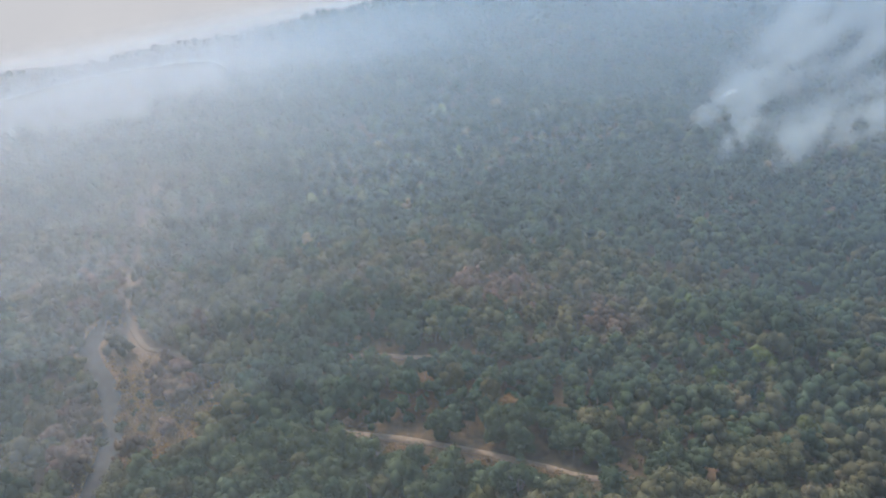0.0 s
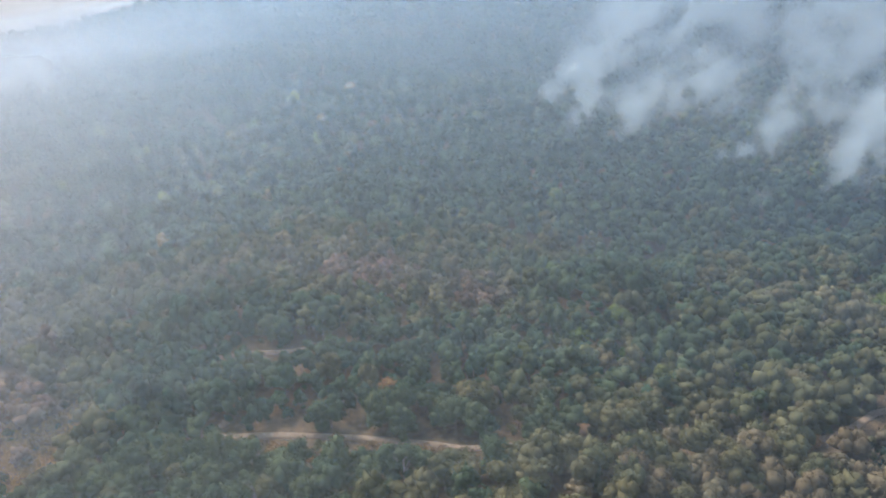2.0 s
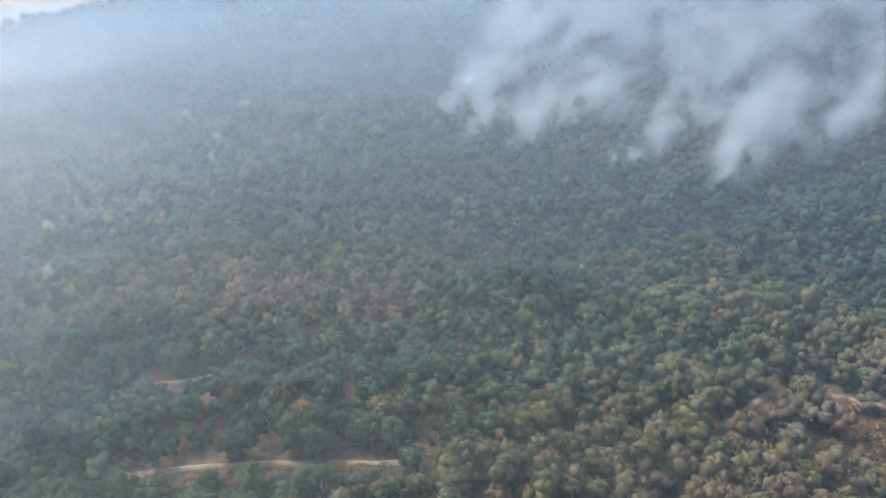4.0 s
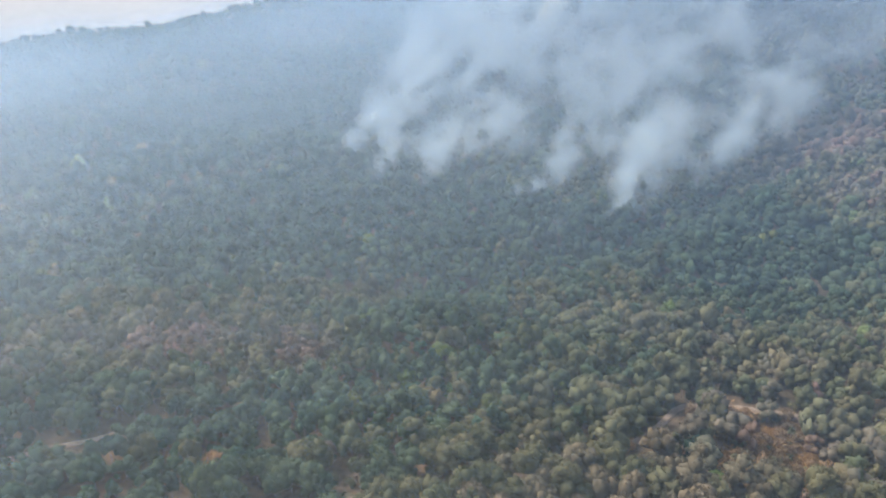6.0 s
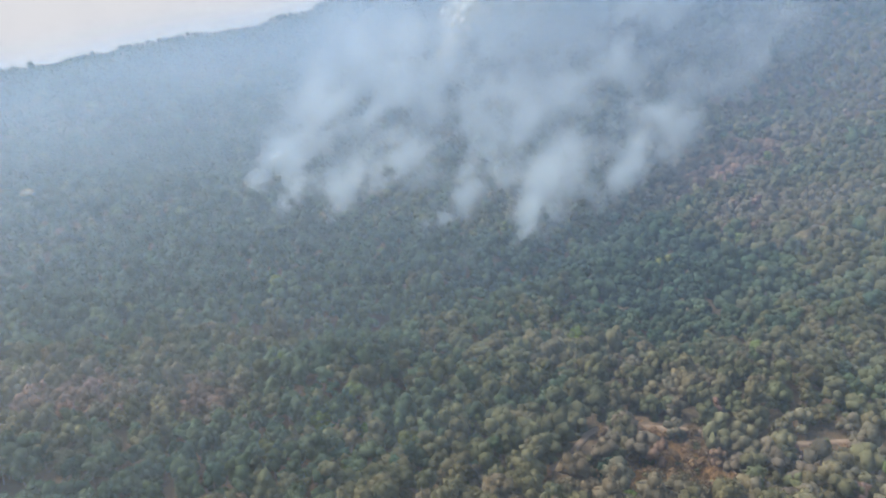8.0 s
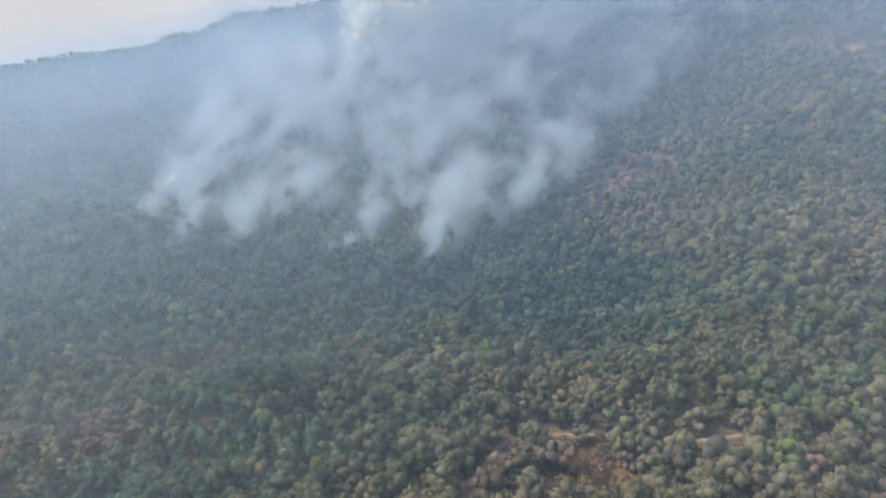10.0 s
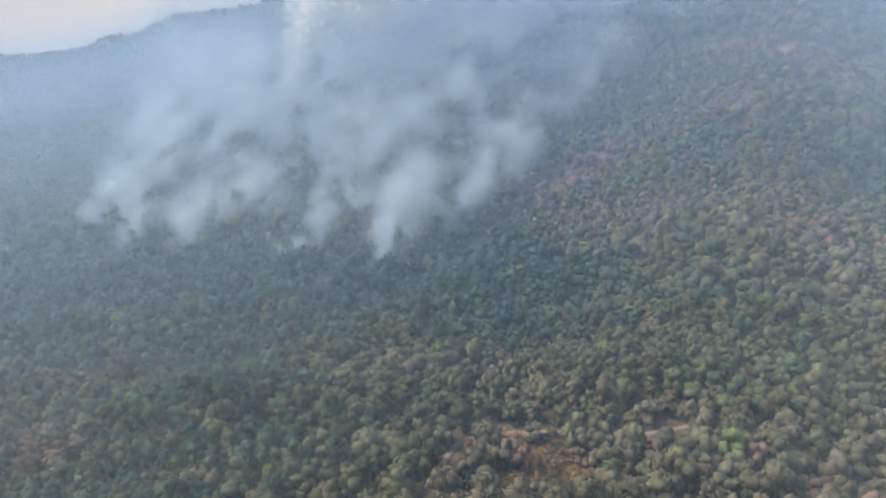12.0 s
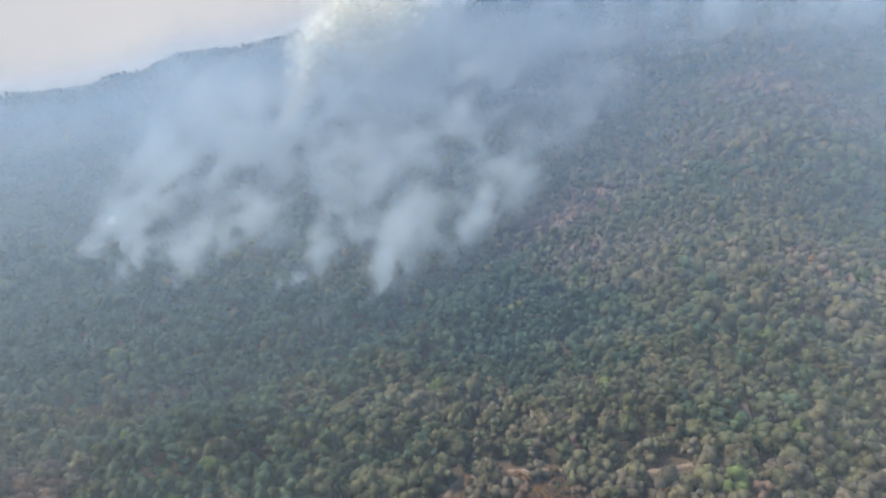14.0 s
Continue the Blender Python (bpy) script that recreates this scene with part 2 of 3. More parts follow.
def crown(rng, lumps, leaves, fine=True, core=0.72, leaf=0.3, tall=1.0, flat=0.0):
    """A crown of radius about 1 whose base lies near z 0: uneven lumps on a dome, each with leaf sprays standing off it."""
    V, F, base = [], [], 0
    bv, bf = ball(fine)
    for k in range(lumps):
        a = k * 2.4 + rng.uniform(-0.6, 0.6)
        r = 0.0 if k == 0 else rng.uniform(0.32, 0.78)
        z = (1.2 - (0.9 - flat) * r * r + rng.uniform(-0.22, 0.2) - (0.4 if k > lumps * 0.55 else 0) - (0.5 if k > lumps * 0.8 else 0)) * tall
        c = np.array([r * math.cos(a), r * math.sin(a), z])
        s = rng.uniform(0.42, 0.62) * (1.15 if lumps < 5 else 1)
        squash = np.array([s, s, s * rng.uniform(0.7, 1.05) * (1 - 0.35 * flat)])
        if core:
            w = bv * squash * core * (1 + 0.25 * rng.standard_normal((len(bv), 1)))
            V.append(w + c), F.append(bf + base)
            base += len(bv)
        if leaves:
            n = rng.standard_normal((leaves, 3))
            n[:, 2] = np.abs(n[:, 2]) * 1.1 - 0.3
            n /= np.linalg.norm(n, axis=1)[:, None]
            p = c + n * squash * rng.uniform(0.62, 1.18, (leaves, 1))
            tilt = n + 0.6 * rng.standard_normal((leaves, 3))
            tilt /= np.linalg.norm(tilt, axis=1)[:, None]
            e = np.cross(tilt, rng.standard_normal((leaves, 3)))
            e /= np.linalg.norm(e, axis=1)[:, None]
            f = np.cross(tilt, e)
            size = leaf * rng.uniform(0.6, 1.3, (leaves, 1)) * (1.6 if lumps < 5 else 1)
            tri = np.stack([p + e * size * 0.6, p - e * size * 0.45 + f * size * 0.4, p - e * size * 0.3 - f * size * 0.5], 1).reshape(-1, 3)
            V.append(tri), F.append(np.arange(leaves * 3).reshape(-1, 3) + base)
            base += leaves * 3
    return np.concatenate(V), np.concatenate(F)


def crowns(rng, count, lumps, leaves, **more):
    """A mix of rounded, tall and flat-topped crowns."""
    return [crown(rng, lumps, leaves, tall=(1.0, 1.25, 0.85, 1.0, 1.1)[k % 5], flat=(0.0, 0.0, 0.6, 0.25, 0.0)[k % 5], **more) for k in range(count)]


def limb(a, b, ra, rb, sides=4):
    """A tapered limb from a to b."""
    a, b = np.array(a, float), np.array(b, float)
    w = (b - a) / np.linalg.norm(b - a)
    e = np.cross(w, (0.3, 1, 0.2) if abs(w[2]) > 0.8 else (0, 0, 1))
    e /= np.linalg.norm(e)
    f = np.cross(w, e)
    ring = np.array([e * math.cos(q) + f * math.sin(q) for q in np.arange(sides) * 2 * math.pi / sides])
    v = np.concatenate([a + ring * ra, b + ring * rb])
    t = []
    for i in range(sides):
        j = (i + 1) % sides
        t += [(i, j, sides + j), (i, sides + j, sides + i)]
    t += [(sides, sides + i, sides + i + 1) for i in range(1, sides - 1)]
    return v, np.array(t)


def merge(pieces):
    V, F, n = [], [], 0
    for v, f in pieces:
        V.append(v), F.append(f + n)
        n += len(v)
    return np.concatenate(V), np.concatenate(F)


def mesh_of(name, v, f, mat, tint=None):
    me = bpy.data.meshes.new(name)
    me.vertices.add(len(v))
    me.vertices.foreach_set("co", np.ascontiguousarray(v, np.float32).ravel())
    me.loops.add(len(f) * 3)
    me.loops.foreach_set("vertex_index", np.ascontiguousarray(f, np.int32).ravel())
    me.polygons.add(len(f))
    me.polygons.foreach_set("loop_start", np.arange(len(f), dtype=np.int32) * 3)
    if tint is not None:
        a = me.attributes.new("leaf_tint", "FLOAT_COLOR", "POINT")
        a.data.foreach_set("color", np.ascontiguousarray(np.concatenate([tint, np.ones((len(tint), 1))], 1), np.float32).ravel())
    me.polygons.foreach_set("use_smooth", np.ones(len(f), bool))
    me.update(calc_edges=True)
    me.materials.append(mat)
    return me


def ribbon(name, points, wide, mat, label, category, lift=0.12, rough=0.18):
    line = spline(points, 3.0)
    tan = np.gradient(line, axis=0)
    tan /= np.linalg.norm(tan, axis=1)[:, None]
    side = np.stack([tan[:, 1], -tan[:, 0]], 1)
    ragged = 1 + rough * lattice(np.arange(len(line)) * 0.7, np.zeros(len(line)), 9)
    mid = height(line[:, 0], line[:, 1])
    bank = [(-0.62, -0.5), (-0.5, 0.0), (-0.2, 0.07), (0.2, 0.07), (0.5, 0.0), (0.62, -0.5)]
    v = []
    for k in range(len(line)):
        for u, dz in bank:
            p = line[k] + side[k] * u * wide * ragged[k]
            z = height(p[0], p[1])
            v.append((p[0], p[1], float(0.6 * mid[k] + 0.4 * z) + 0.35 + lift + dz))
    n = len(bank)
    f = [(k * n + j, k * n + j + 1, (k + 1) * n + j + 1, (k + 1) * n + j) for k in range(len(line) - 1) for j in range(n - 1)]
    ob = sheet(name, v, f, mat)
    for p in ob.data.polygons:
        p.use_smooth = True
    return tagged(ob, label, category, kind="structure")


ROAD = [(-84, 108), (-90, 132), (-95, 152), (-98, 170), (-103, 186), (-111, 200), (-121, 212), (-127, 222), (-128, 235), (-128, 251), (-135, 284), (-145, 321), (-160, 380)]
TRACK_LOW = [(-28, 179), (-31, 175), (-28, 172), (-15, 169), (-4, 166), (7, 163), (15, 160), (30, 154), (38, 150), (62, 145), (86, 138), (108, 132), (128, 129)]
TRACK_UP = [(-134, 288), (-132, 278), (-128, 264), (-126, 252), (-120, 241), (-113, 230), (-105, 221), (-97, 219), (-85, 217), (-70, 216), (-58, 216), (-40, 214), (-24, 211), (-7, 207), (8, 209)]
TRACK_RIGHT = [(128, 129), (138, 131), (148, 135), (156, 137), (167, 128), (175, 115), (180, 103), (185, 94), (194, 86), (204, 78)]
PATH_STEEP = [(247, 82), (238, 77), (230, 73), (221, 69), (215, 66)]
LEDGE = [(321, 89), (328, 86), (333, 81), (333, 77)]
SCAR = [(-104, 206), (-99, 194), (-93, 178), (-84, 184), (-72, 190), (-78, 170), (-84, 160)]
MEADOW = [(160, 117), (160, 104), (150, 99), (143, 107)]
BURN = [(660, 222), (710, 224), (719, 206)]
# places where the woods are drier (below 0) or greener (above 0): x, y, reach, amount
PATCHES = [(17, 248, 24, -2.0), (61, 231, 15, -2.2), (410, 285, 34, -1.2), (461, 281, 34, -0.9), (325, 166, 30, -0.5), (357, 231, 26, -0.7), (374, 101, 22, -0.7), (132, 228, 26, 0.8), (90, 232, 18, 0.8),
           (245, 100, 22, -0.4), (190, 120, 20, -0.3), (215, 85, 24, 0.3), (-150, 265, 42, -2.0), (-114, 166, 16, -1.2), (-140, 195, 28, 0.9), (-61, 195, 14, 0.8), (69, 204, 24, 0.7), (50, 359, 60, 0.9), (160, 320, 50, 0.8), (152, 104, 18, -0.6),
           (-95, 192, 30, -2.2), (-78, 172, 20, -1.6), (-100, 235, 16, -1.0), (300, 250, 26, 1.0), (260, 235, 22, 0.9), (340, 280, 26, 1.0), (218, 172, 16, 0.5), (690, 215, 60, -1.6)]


def hither(line, by):
    """A line moved downhill, towards the lookout."""
    return [(x * (1 - by / math.hypot(x, y)), y * (1 - by / math.hypot(x, y))) for x, y in line]


CLEARINGS = [(ROAD[:9], 5.0), (ROAD[8:], 2.2), (TRACK_LOW, 2.2), (hither(TRACK_LOW[:9], 4.5), 3.8), (hither(TRACK_LOW[:8], 9.0), 3.0), (TRACK_UP[:8], 2.6), (hither(TRACK_UP[4:8], 6.0), 4.5), (TRACK_UP[7:], 1.8), (hither(TRACK_UP[12:14], 5.0), 3.4),
             (TRACK_RIGHT[:5], 3.2), (hither(TRACK_RIGHT[:4], 5.0), 4.6), (hither(TRACK_RIGHT[:4], 10.5), 4.0), (hither(TRACK_RIGHT[1:4], 15.5), 3.2), (hither(TRACK_RIGHT[4:10], 3.2), 2.2), (hither(LEDGE, 5.0), 3.4), (TRACK_RIGHT[5:], 1.6), (PATH_STEEP, 1.9),
             (hither(PATH_STEEP, 4.0), 2.2), (LEDGE, 2.4), (SCAR, 6.0), (MEADOW, 7.5), (BURN, 12)]


ribbon("road", ROAD[:10], 5.6, ASPHALT, "worn grey asphalt road winding through the forest", "road", rough=0.04)
ribbon("dirt_track", ROAD[9:], 2.0, DIRT, "hazy pale track beyond the end of the asphalt", "track")
ribbon("dirt_track", TRACK_LOW, 1.9, DIRT, "pale dusty dirt track along the foot of the slope", "track")
ribbon("dirt_track", TRACK_UP, 1.8, DIRT, "pale dirt track curving up beside the asphalt road", "track")
ribbon("dirt_track", TRACK_RIGHT, 1.8, DIRT, "sandy dirt track climbing past a dry clearing", "track")
ribbon("footpath", PATH_STEEP, 1.7, DIRT, "narrow steep footpath of pale soil between trees", "path")
ribbon("footpath", LEDGE, 1.6, DIRT, "short ledge of bare pale soil on the slope", "path")


build_floor()


def clear_of_roads(x, y):
    keep = np.ones(len(x), bool)
    for line, wide in CLEARINGS:
        d, _ = along(x, y, [(*p, 0) for p in line])
        keep &= d > wide
    return keep


def species(x, y, rng):
    """Colour of each tree, by patches of the hillside and by chance; drier on the spur, greener in the gully and on the far slope."""
    spur, _ = along(x, y, SPUR)
    track, _ = along(x, y, [(*p, 0) for p in ROAD])
    damp = 0.8 * lattice(x / 95, y / 95, 5) + 0.6 * lattice(x / 38, y / 38, 6) + 0.33 * rng.standard_normal(len(x))
    damp = damp + 0.38 - 0.5 * np.exp(-(spur / 75.0) ** 2) - 0.7 * np.exp(-(track / 20.0) ** 2)
    damp = damp + 0.75 * np.clip((np.hypot(x, y) - 270) / 50, 0, 1) * np.clip((330 - x) / 80, 0, 1)
    for px, py, reach, more in PATCHES:
        damp = damp + more * np.exp(-((x - px) ** 2 + (y - py) ** 2) / reach ** 2)
    pick = np.select([damp > 0.95, damp > 0.3, damp > -0.35, damp > -0.75, damp > -1.25], [0, 1, 2, 3, 4], 5)
    odd = rng.uniform(size=len(x))
    pick = np.where(odd < 0.010, 6, np.where(odd < 0.013, 7, pick))
    c = COLOURS[pick] * rng.uniform(0.7, 1.28, (len(x), 1))
    return c * rng.uniform(0.95, 1.05, (len(x), 3)), pick


def scatter(near, far, spacing, rng, left=42.0, right=-86.0):
    """Jittered places on the slope between two distances from the clearing under the lookout."""
    g = np.arange(-far, far, spacing)
    X, Y = np.meshgrid(g, g)
    X = X + rng.uniform(-0.5, 0.5, X.shape) * spacing * 1.1
    Y = Y + rng.uniform(-0.5, 0.5, Y.shape) * spacing * 1.1
    x, y = X.ravel(), Y.ravel()
    d, a = np.hypot(x, y), np.degrees(np.arctan2(-x, y))
    keep = (d >= near) & (d < far) & (a < left) & (a > right)
    x, y = x[keep], y[keep]
    d, _, beyond = along(x, y, RIDGE, True)
    keep = clear_of_roads(x, y) & ~(beyond & (d > 30))
    return x[keep], y[keep]


def woods(name, label, near, far, spacing, wide, shapes, rng, stems=0, lofty=1.0):
    x, y = scatter(near, far, spacing, rng)
    z = height(x, y)
    tint, _ = species(x, y, rng)
    r = wide * rng.uniform(0.65, 1.3, len(x)) * (1 + 0.2 * lattice(x / 60, y / 60, 12))
    which = rng.integers(0, len(shapes), len(x))
    V, F, T, base = [], [], [], 0
    for k, (v, f) in enumerate(shapes):
        stem = np.zeros(len(v), bool)
        if stems:
            sv, sf = limb((0, 0, -0.7), (0.1, 0.05, 0.9), 0.06, 0.03, stems)
            v, f = np.concatenate([v, sv]), np.concatenate([f, sf + len(v)])
            stem = np.concatenate([stem, np.ones(len(sv), bool)])
        m = np.where(which == k)[0]
        a = rng.uniform(0, 2 * math.pi, len(m))
        c, s = np.cos(a)[:, None], np.sin(a)[:, None]
        rr = r[m][:, None]
        tall = rr * rng.uniform(0.95, 1.55, (len(m), 1)) * lofty
        vx = (v[None, :, 0] * c - v[None, :, 1] * s) * rr + x[m][:, None]
        vy = (v[None, :, 0] * s + v[None, :, 1] * c) * rr + y[m][:, None]
        vz = v[None, :, 2] * tall + z[m][:, None] + rr * (0.35 if stems else 0.3)
        V.append(np.stack([vx, vy, vz], -1).reshape(-1, 3))
        F.append((f[None] + (np.arange(len(m)) * len(v))[:, None, None]).reshape(-1, 3) + base)
        T.append(np.where(stem[None, :, None], (0.16, 0.14, 0.12), tint[m][:, None, :]).reshape(-1, 3))
        base += len(m) * len(v)
    me = mesh_of(name, np.concatenate(V), np.concatenate(F), LEAVES, np.concatenate(T))
    return tagged(new(name, me), label, "forest", kind="stuff")


rng = np.random.default_rng(4)
NEAR = 172.0
woods("hillside_forest", "dry mixed forest in green, olive and brown on the slope", NEAR, 300, 5.2, 3.4, crowns(rng, 12, 8, 20, core=0.86, leaf=0.17), rng, 3)
woods("gully_forest", "dense olive and green forest in the gully", 300, 500, 5.7, 3.75, crowns(rng, 12, 5, 6, core=0.95, leaf=0.2), rng)
woods("valley_forest", "hazy mixed green and brown forest on the far slope", 500, 820, 6.7, 4.4, crowns(rng, 10, 2, 3, core=1.12, leaf=0.2), rng)
woods("mountain_forest", "distant blue-hazed forest on the mountain", 820, 1500, 8.2, 5.3, crowns(rng, 8, 1, 0, core=1.25), rng, lofty=0.8)

# ---- trees beside the lookout, one by one ----
def leaf_material(name, low, high):
    def build(t):
        o = t.nodes.new("ShaderNodeObjectInfo")
        base = ramp(t, o.outputs["Random"], [(0.0, low), (1.0, high)])
        c = mix(t, base, ramp(t, noise_fac(t, 0.9, 5, 0.7), [(0.25, (0.6, 0.6, 0.6)), (0.75, (1.4, 1.38, 1.25))]), 1.0, "MULTIPLY")
        b = principled(t, c, 0.85, 0.08)
        tr = t.nodes.new("ShaderNodeBsdfTranslucent")
        t.links.new(c, tr.inputs["Color"])
        m = node(t, "ShaderNodeMixShader", Fac=0.25)
        t.links.new(b.outputs[0], m.inputs[1])
        t.links.new(tr.outputs[0], m.inputs[2])
        return m.outputs[0]
    return material(name, build)


GREEN_LEAF = leaf_material("green_leaves", (0.062, 0.086, 0.050), (0.100, 0.118, 0.058))
OLIVE_LEAF = leaf_material("olive_leaves", (0.096, 0.098, 0.050), (0.148, 0.128, 0.064))
DRY_LEAF = leaf_material("withered_leaves", (0.138, 0.118, 0.073), (0.175, 0.128, 0.075))
LIME_LEAF = leaf_material("bright_leaves", (0.095, 0.140, 0.040), (0.135, 0.165, 0.045))
DARK_LEAF = leaf_material("dark_leaves", (0.020, 0.038, 0.026), (0.024, 0.042, 0.028))
ORANGE_LEAF = leaf_material("orange_leaves", (0.22, 0.12, 0.055), (0.26, 0.15, 0.07))
SHRUB_LEAF = leaf_material("shrub_leaves", (0.19, 0.13, 0.075), (0.29, 0.175, 0.09))
DRY_GRASS = leaf_material("dry_grass", (0.38, 0.225, 0.10), (0.46, 0.29, 0.14))


def part(name, v, f, mat, parent, label=""):
    ob = new(name, mesh_of(name, v, f, mat))
    ob.parent = parent
    if label:
        tagged(ob, label)
    return ob


def empty(name):
    ob = new(name)
    ob.empty_display_size = 0.5
    return ob


def build_tree(name, leaf, rng, tall=1.0, flat=0.0, lumps=13, leaves=46):
    """A tree of crown radius 1: tapered trunk, limbs and a lumpy crown."""
    tree = empty(name)
    base = 0.4
    lean = rng.uniform(-0.12, 0.12, 2)
    fork = np.array([lean[0], lean[1], base * 0.9])
    part("trunk", *merge([limb((0, 0, -0.35), fork * 0.55, 0.085, 0.065, 6), limb(fork * 0.55, fork, 0.065, 0.05, 6)]), BARK, tree)
    for k in range(4):
        a = k * 1.57 + rng.uniform(-0.4, 0.4)
        tip = fork + np.array([0.5 * math.cos(a), 0.5 * math.sin(a), rng.uniform(0.5, 0.8) * tall])
        part("limb", *limb(fork - (0, 0, 0.06), tip, 0.042, 0.014), BARK, tree)
    v, f = crown(rng, lumps, leaves, True, 0.8, 0.15, tall, flat)
    part("crown", v + (lean[0], lean[1], base), f, leaf, tree)
    return tree


def build_bare(rng):
    """A leafless tree of about radius 1 with forking pale branches."""
    tree = empty("bare_tree")
    part("trunk", *merge([limb((0, 0, -0.35), (0.04, 0.02, 1.0), 0.075, 0.055, 6), limb((0.04, 0.02, 1.0), (0, 0.08, 1.7), 0.055, 0.03, 6)]), PALE_BARK, tree)
    for k in range(6):
        a, z = k * 2.4 + rng.uniform(-0.4, 0.4), rng.uniform(0.8, 1.6)
        tip = np.array([0.75 * math.cos(a), 0.75 * math.sin(a), z + rng.uniform(0.5, 0.9)])
        foot = np.array([0.02, 0.04, z])
        pieces = [limb(foot, tip, 0.035, 0.014)]
        for j in range(4):
            w = foot + (tip - foot) * rng.uniform(0.4, 1.0)
            pieces.append(limb(w, w + rng.uniform(-0.35, 0.35, 3) + (0, 0, 0.35), 0.014, 0.005, 3))
        part("branch", *merge(pieces), PALE_BARK, tree)
    return tree


def build_shrub(name, leaf, rng):
    shrub = empty(name)
    part("stem", *merge([limb((0, 0, -0.3), (0.1, 0.1, 0.6), 0.07, 0.03), limb((0, 0, -0.3), (-0.2, 0.1, 0.6), 0.06, 0.03)]), BARK, shrub)
    v, f = crown(rng, 6, 40, True, 0.6, 0.24, 0.8)
    part("foliage", v - (0, 0, 0.1), f, leaf, shrub)
    return shrub


PALE_BARK = material("pale_bark", lambda t: principled(t, ramp(t, noise_fac(t, 2.0, 6), [(0.3, (0.15, 0.13, 0.11)), (0.7, (0.28, 0.25, 0.21))]), 0.9).outputs[0])

near_rng = np.random.default_rng(21)
KINDS = {
    "green": [tagged(build_tree("leafy_tree", GREEN_LEAF, near_rng, t, f), "deep green broadleaf tree with a dense crown", "tree", "trees of the near slope") for t, f in ((1.0, 0.0), (1.25, 0.0), (0.9, 0.5), (1.1, 0.2))],
    "olive": [tagged(build_tree("broadleaf_tree", OLIVE_LEAF, near_rng, t, f), "dusty olive broadleaf tree with an uneven crown", "tree", "dusty trees of the near slope") for t, f in ((1.0, 0.0), (1.2, 0.1), (0.85, 0.6), (1.1, 0.3))],
    "dry": [tagged(build_tree("dry_tree", DRY_LEAF, near_rng, t, f, 11, 40), "withered brown tree with a thin dry crown", "tree", "dry trees of the near slope") for t, f in ((1.0, 0.0), (1.2, 0.2), (1.0, 0.4))],
    "bare": [tagged(build_bare(near_rng), "leafless pale-barked tree with forking branches", "tree", "bare trees of the near slope") for _ in range(3)],
    "shrub": [tagged(build_shrub("shrub", OLIVE_LEAF, near_rng), "low dusty olive shrub in dry undergrowth", "shrub", "shrubs of the near slope") for _ in range(2)],
    "brown_shrub": [tagged(build_shrub("dry_shrub", SHRUB_LEAF, near_rng), "withered brown shrub on bare soil", "shrub", "dry shrubs beside road and clearing") for _ in range(2)],
}
used = {}


def plant(kind, x, y, wide, rng, sink=0.0):
    shapes = KINDS[kind]
    n = used.get(kind, 0)
    used[kind] = n + 1
    z = float(height(x, y)) - sink
    m = pose(float(x), float(y), z, 0, 0, float(rng.uniform(0, 360)))
    ob = shapes[n % len(shapes)]
    tall = wide * float(rng.uniform(0.95, 1.5))
    if n >= len(shapes):
        ob = copy_thing(ob, m)
    else:
        ob.matrix_basis = m
    ob.scale = (wide, wide, tall)
    return ob


def near_woods(rng):
    x, y = scatter(112, NEAR, 5.3, rng, 38.0, -82.0)
    _, pick = species(x, y, rng)
    chance = rng.uniform(size=len(x))
    for px, py, k, c in zip(x, y, pick, chance):
        kind = "green" if k in (0, 1) else "olive" if k in (2, 3, 6, 7) else "dry"
        if c < 0.035:
            kind = "bare"
        elif c < 0.13:
            kind = "shrub"
        wide = float(rng.uniform(2.8, 4.7)) * (0.5 if kind == "shrub" else 0.85 if kind == "bare" else 1.0)
        plant(kind, px, py, wide, rng)
    # dry shrubs on the open ground
    for line, spread, count in ((ROAD[1:10], 9, 40), (SCAR, 8, 70), (MEADOW, 10, 90), (BURN, 9, 10), (TRACK_RIGHT, 5, 20), (hither(TRACK_LOW[:8], 7), 3.5, 80), (hither(TRACK_RIGHT[1:9], 5), 3.5, 22)):
        p = spline(line, 2.0)
        for _ in range(count):
            q = p[rng.integers(len(p))] + rng.uniform(-spread, spread, 2)
            close = min(float(along(np.array([q[0]]), np.array([q[1]]), [(*w, 0) for w in r])[0][0]) for r in (ROAD, TRACK_LOW, TRACK_UP, TRACK_RIGHT))
            if close > (4.6 if line is ROAD[1:10] else 2.2) + (2.4 if close == 0 else 0):
                plant("brown_shrub" if rng.uniform() < 0.7 and used.get("brown_shrub", 0) < 298 else "shrub", q[0], q[1], float(rng.uniform(0.9, 2.2)), rng)


near_woods(near_rng)

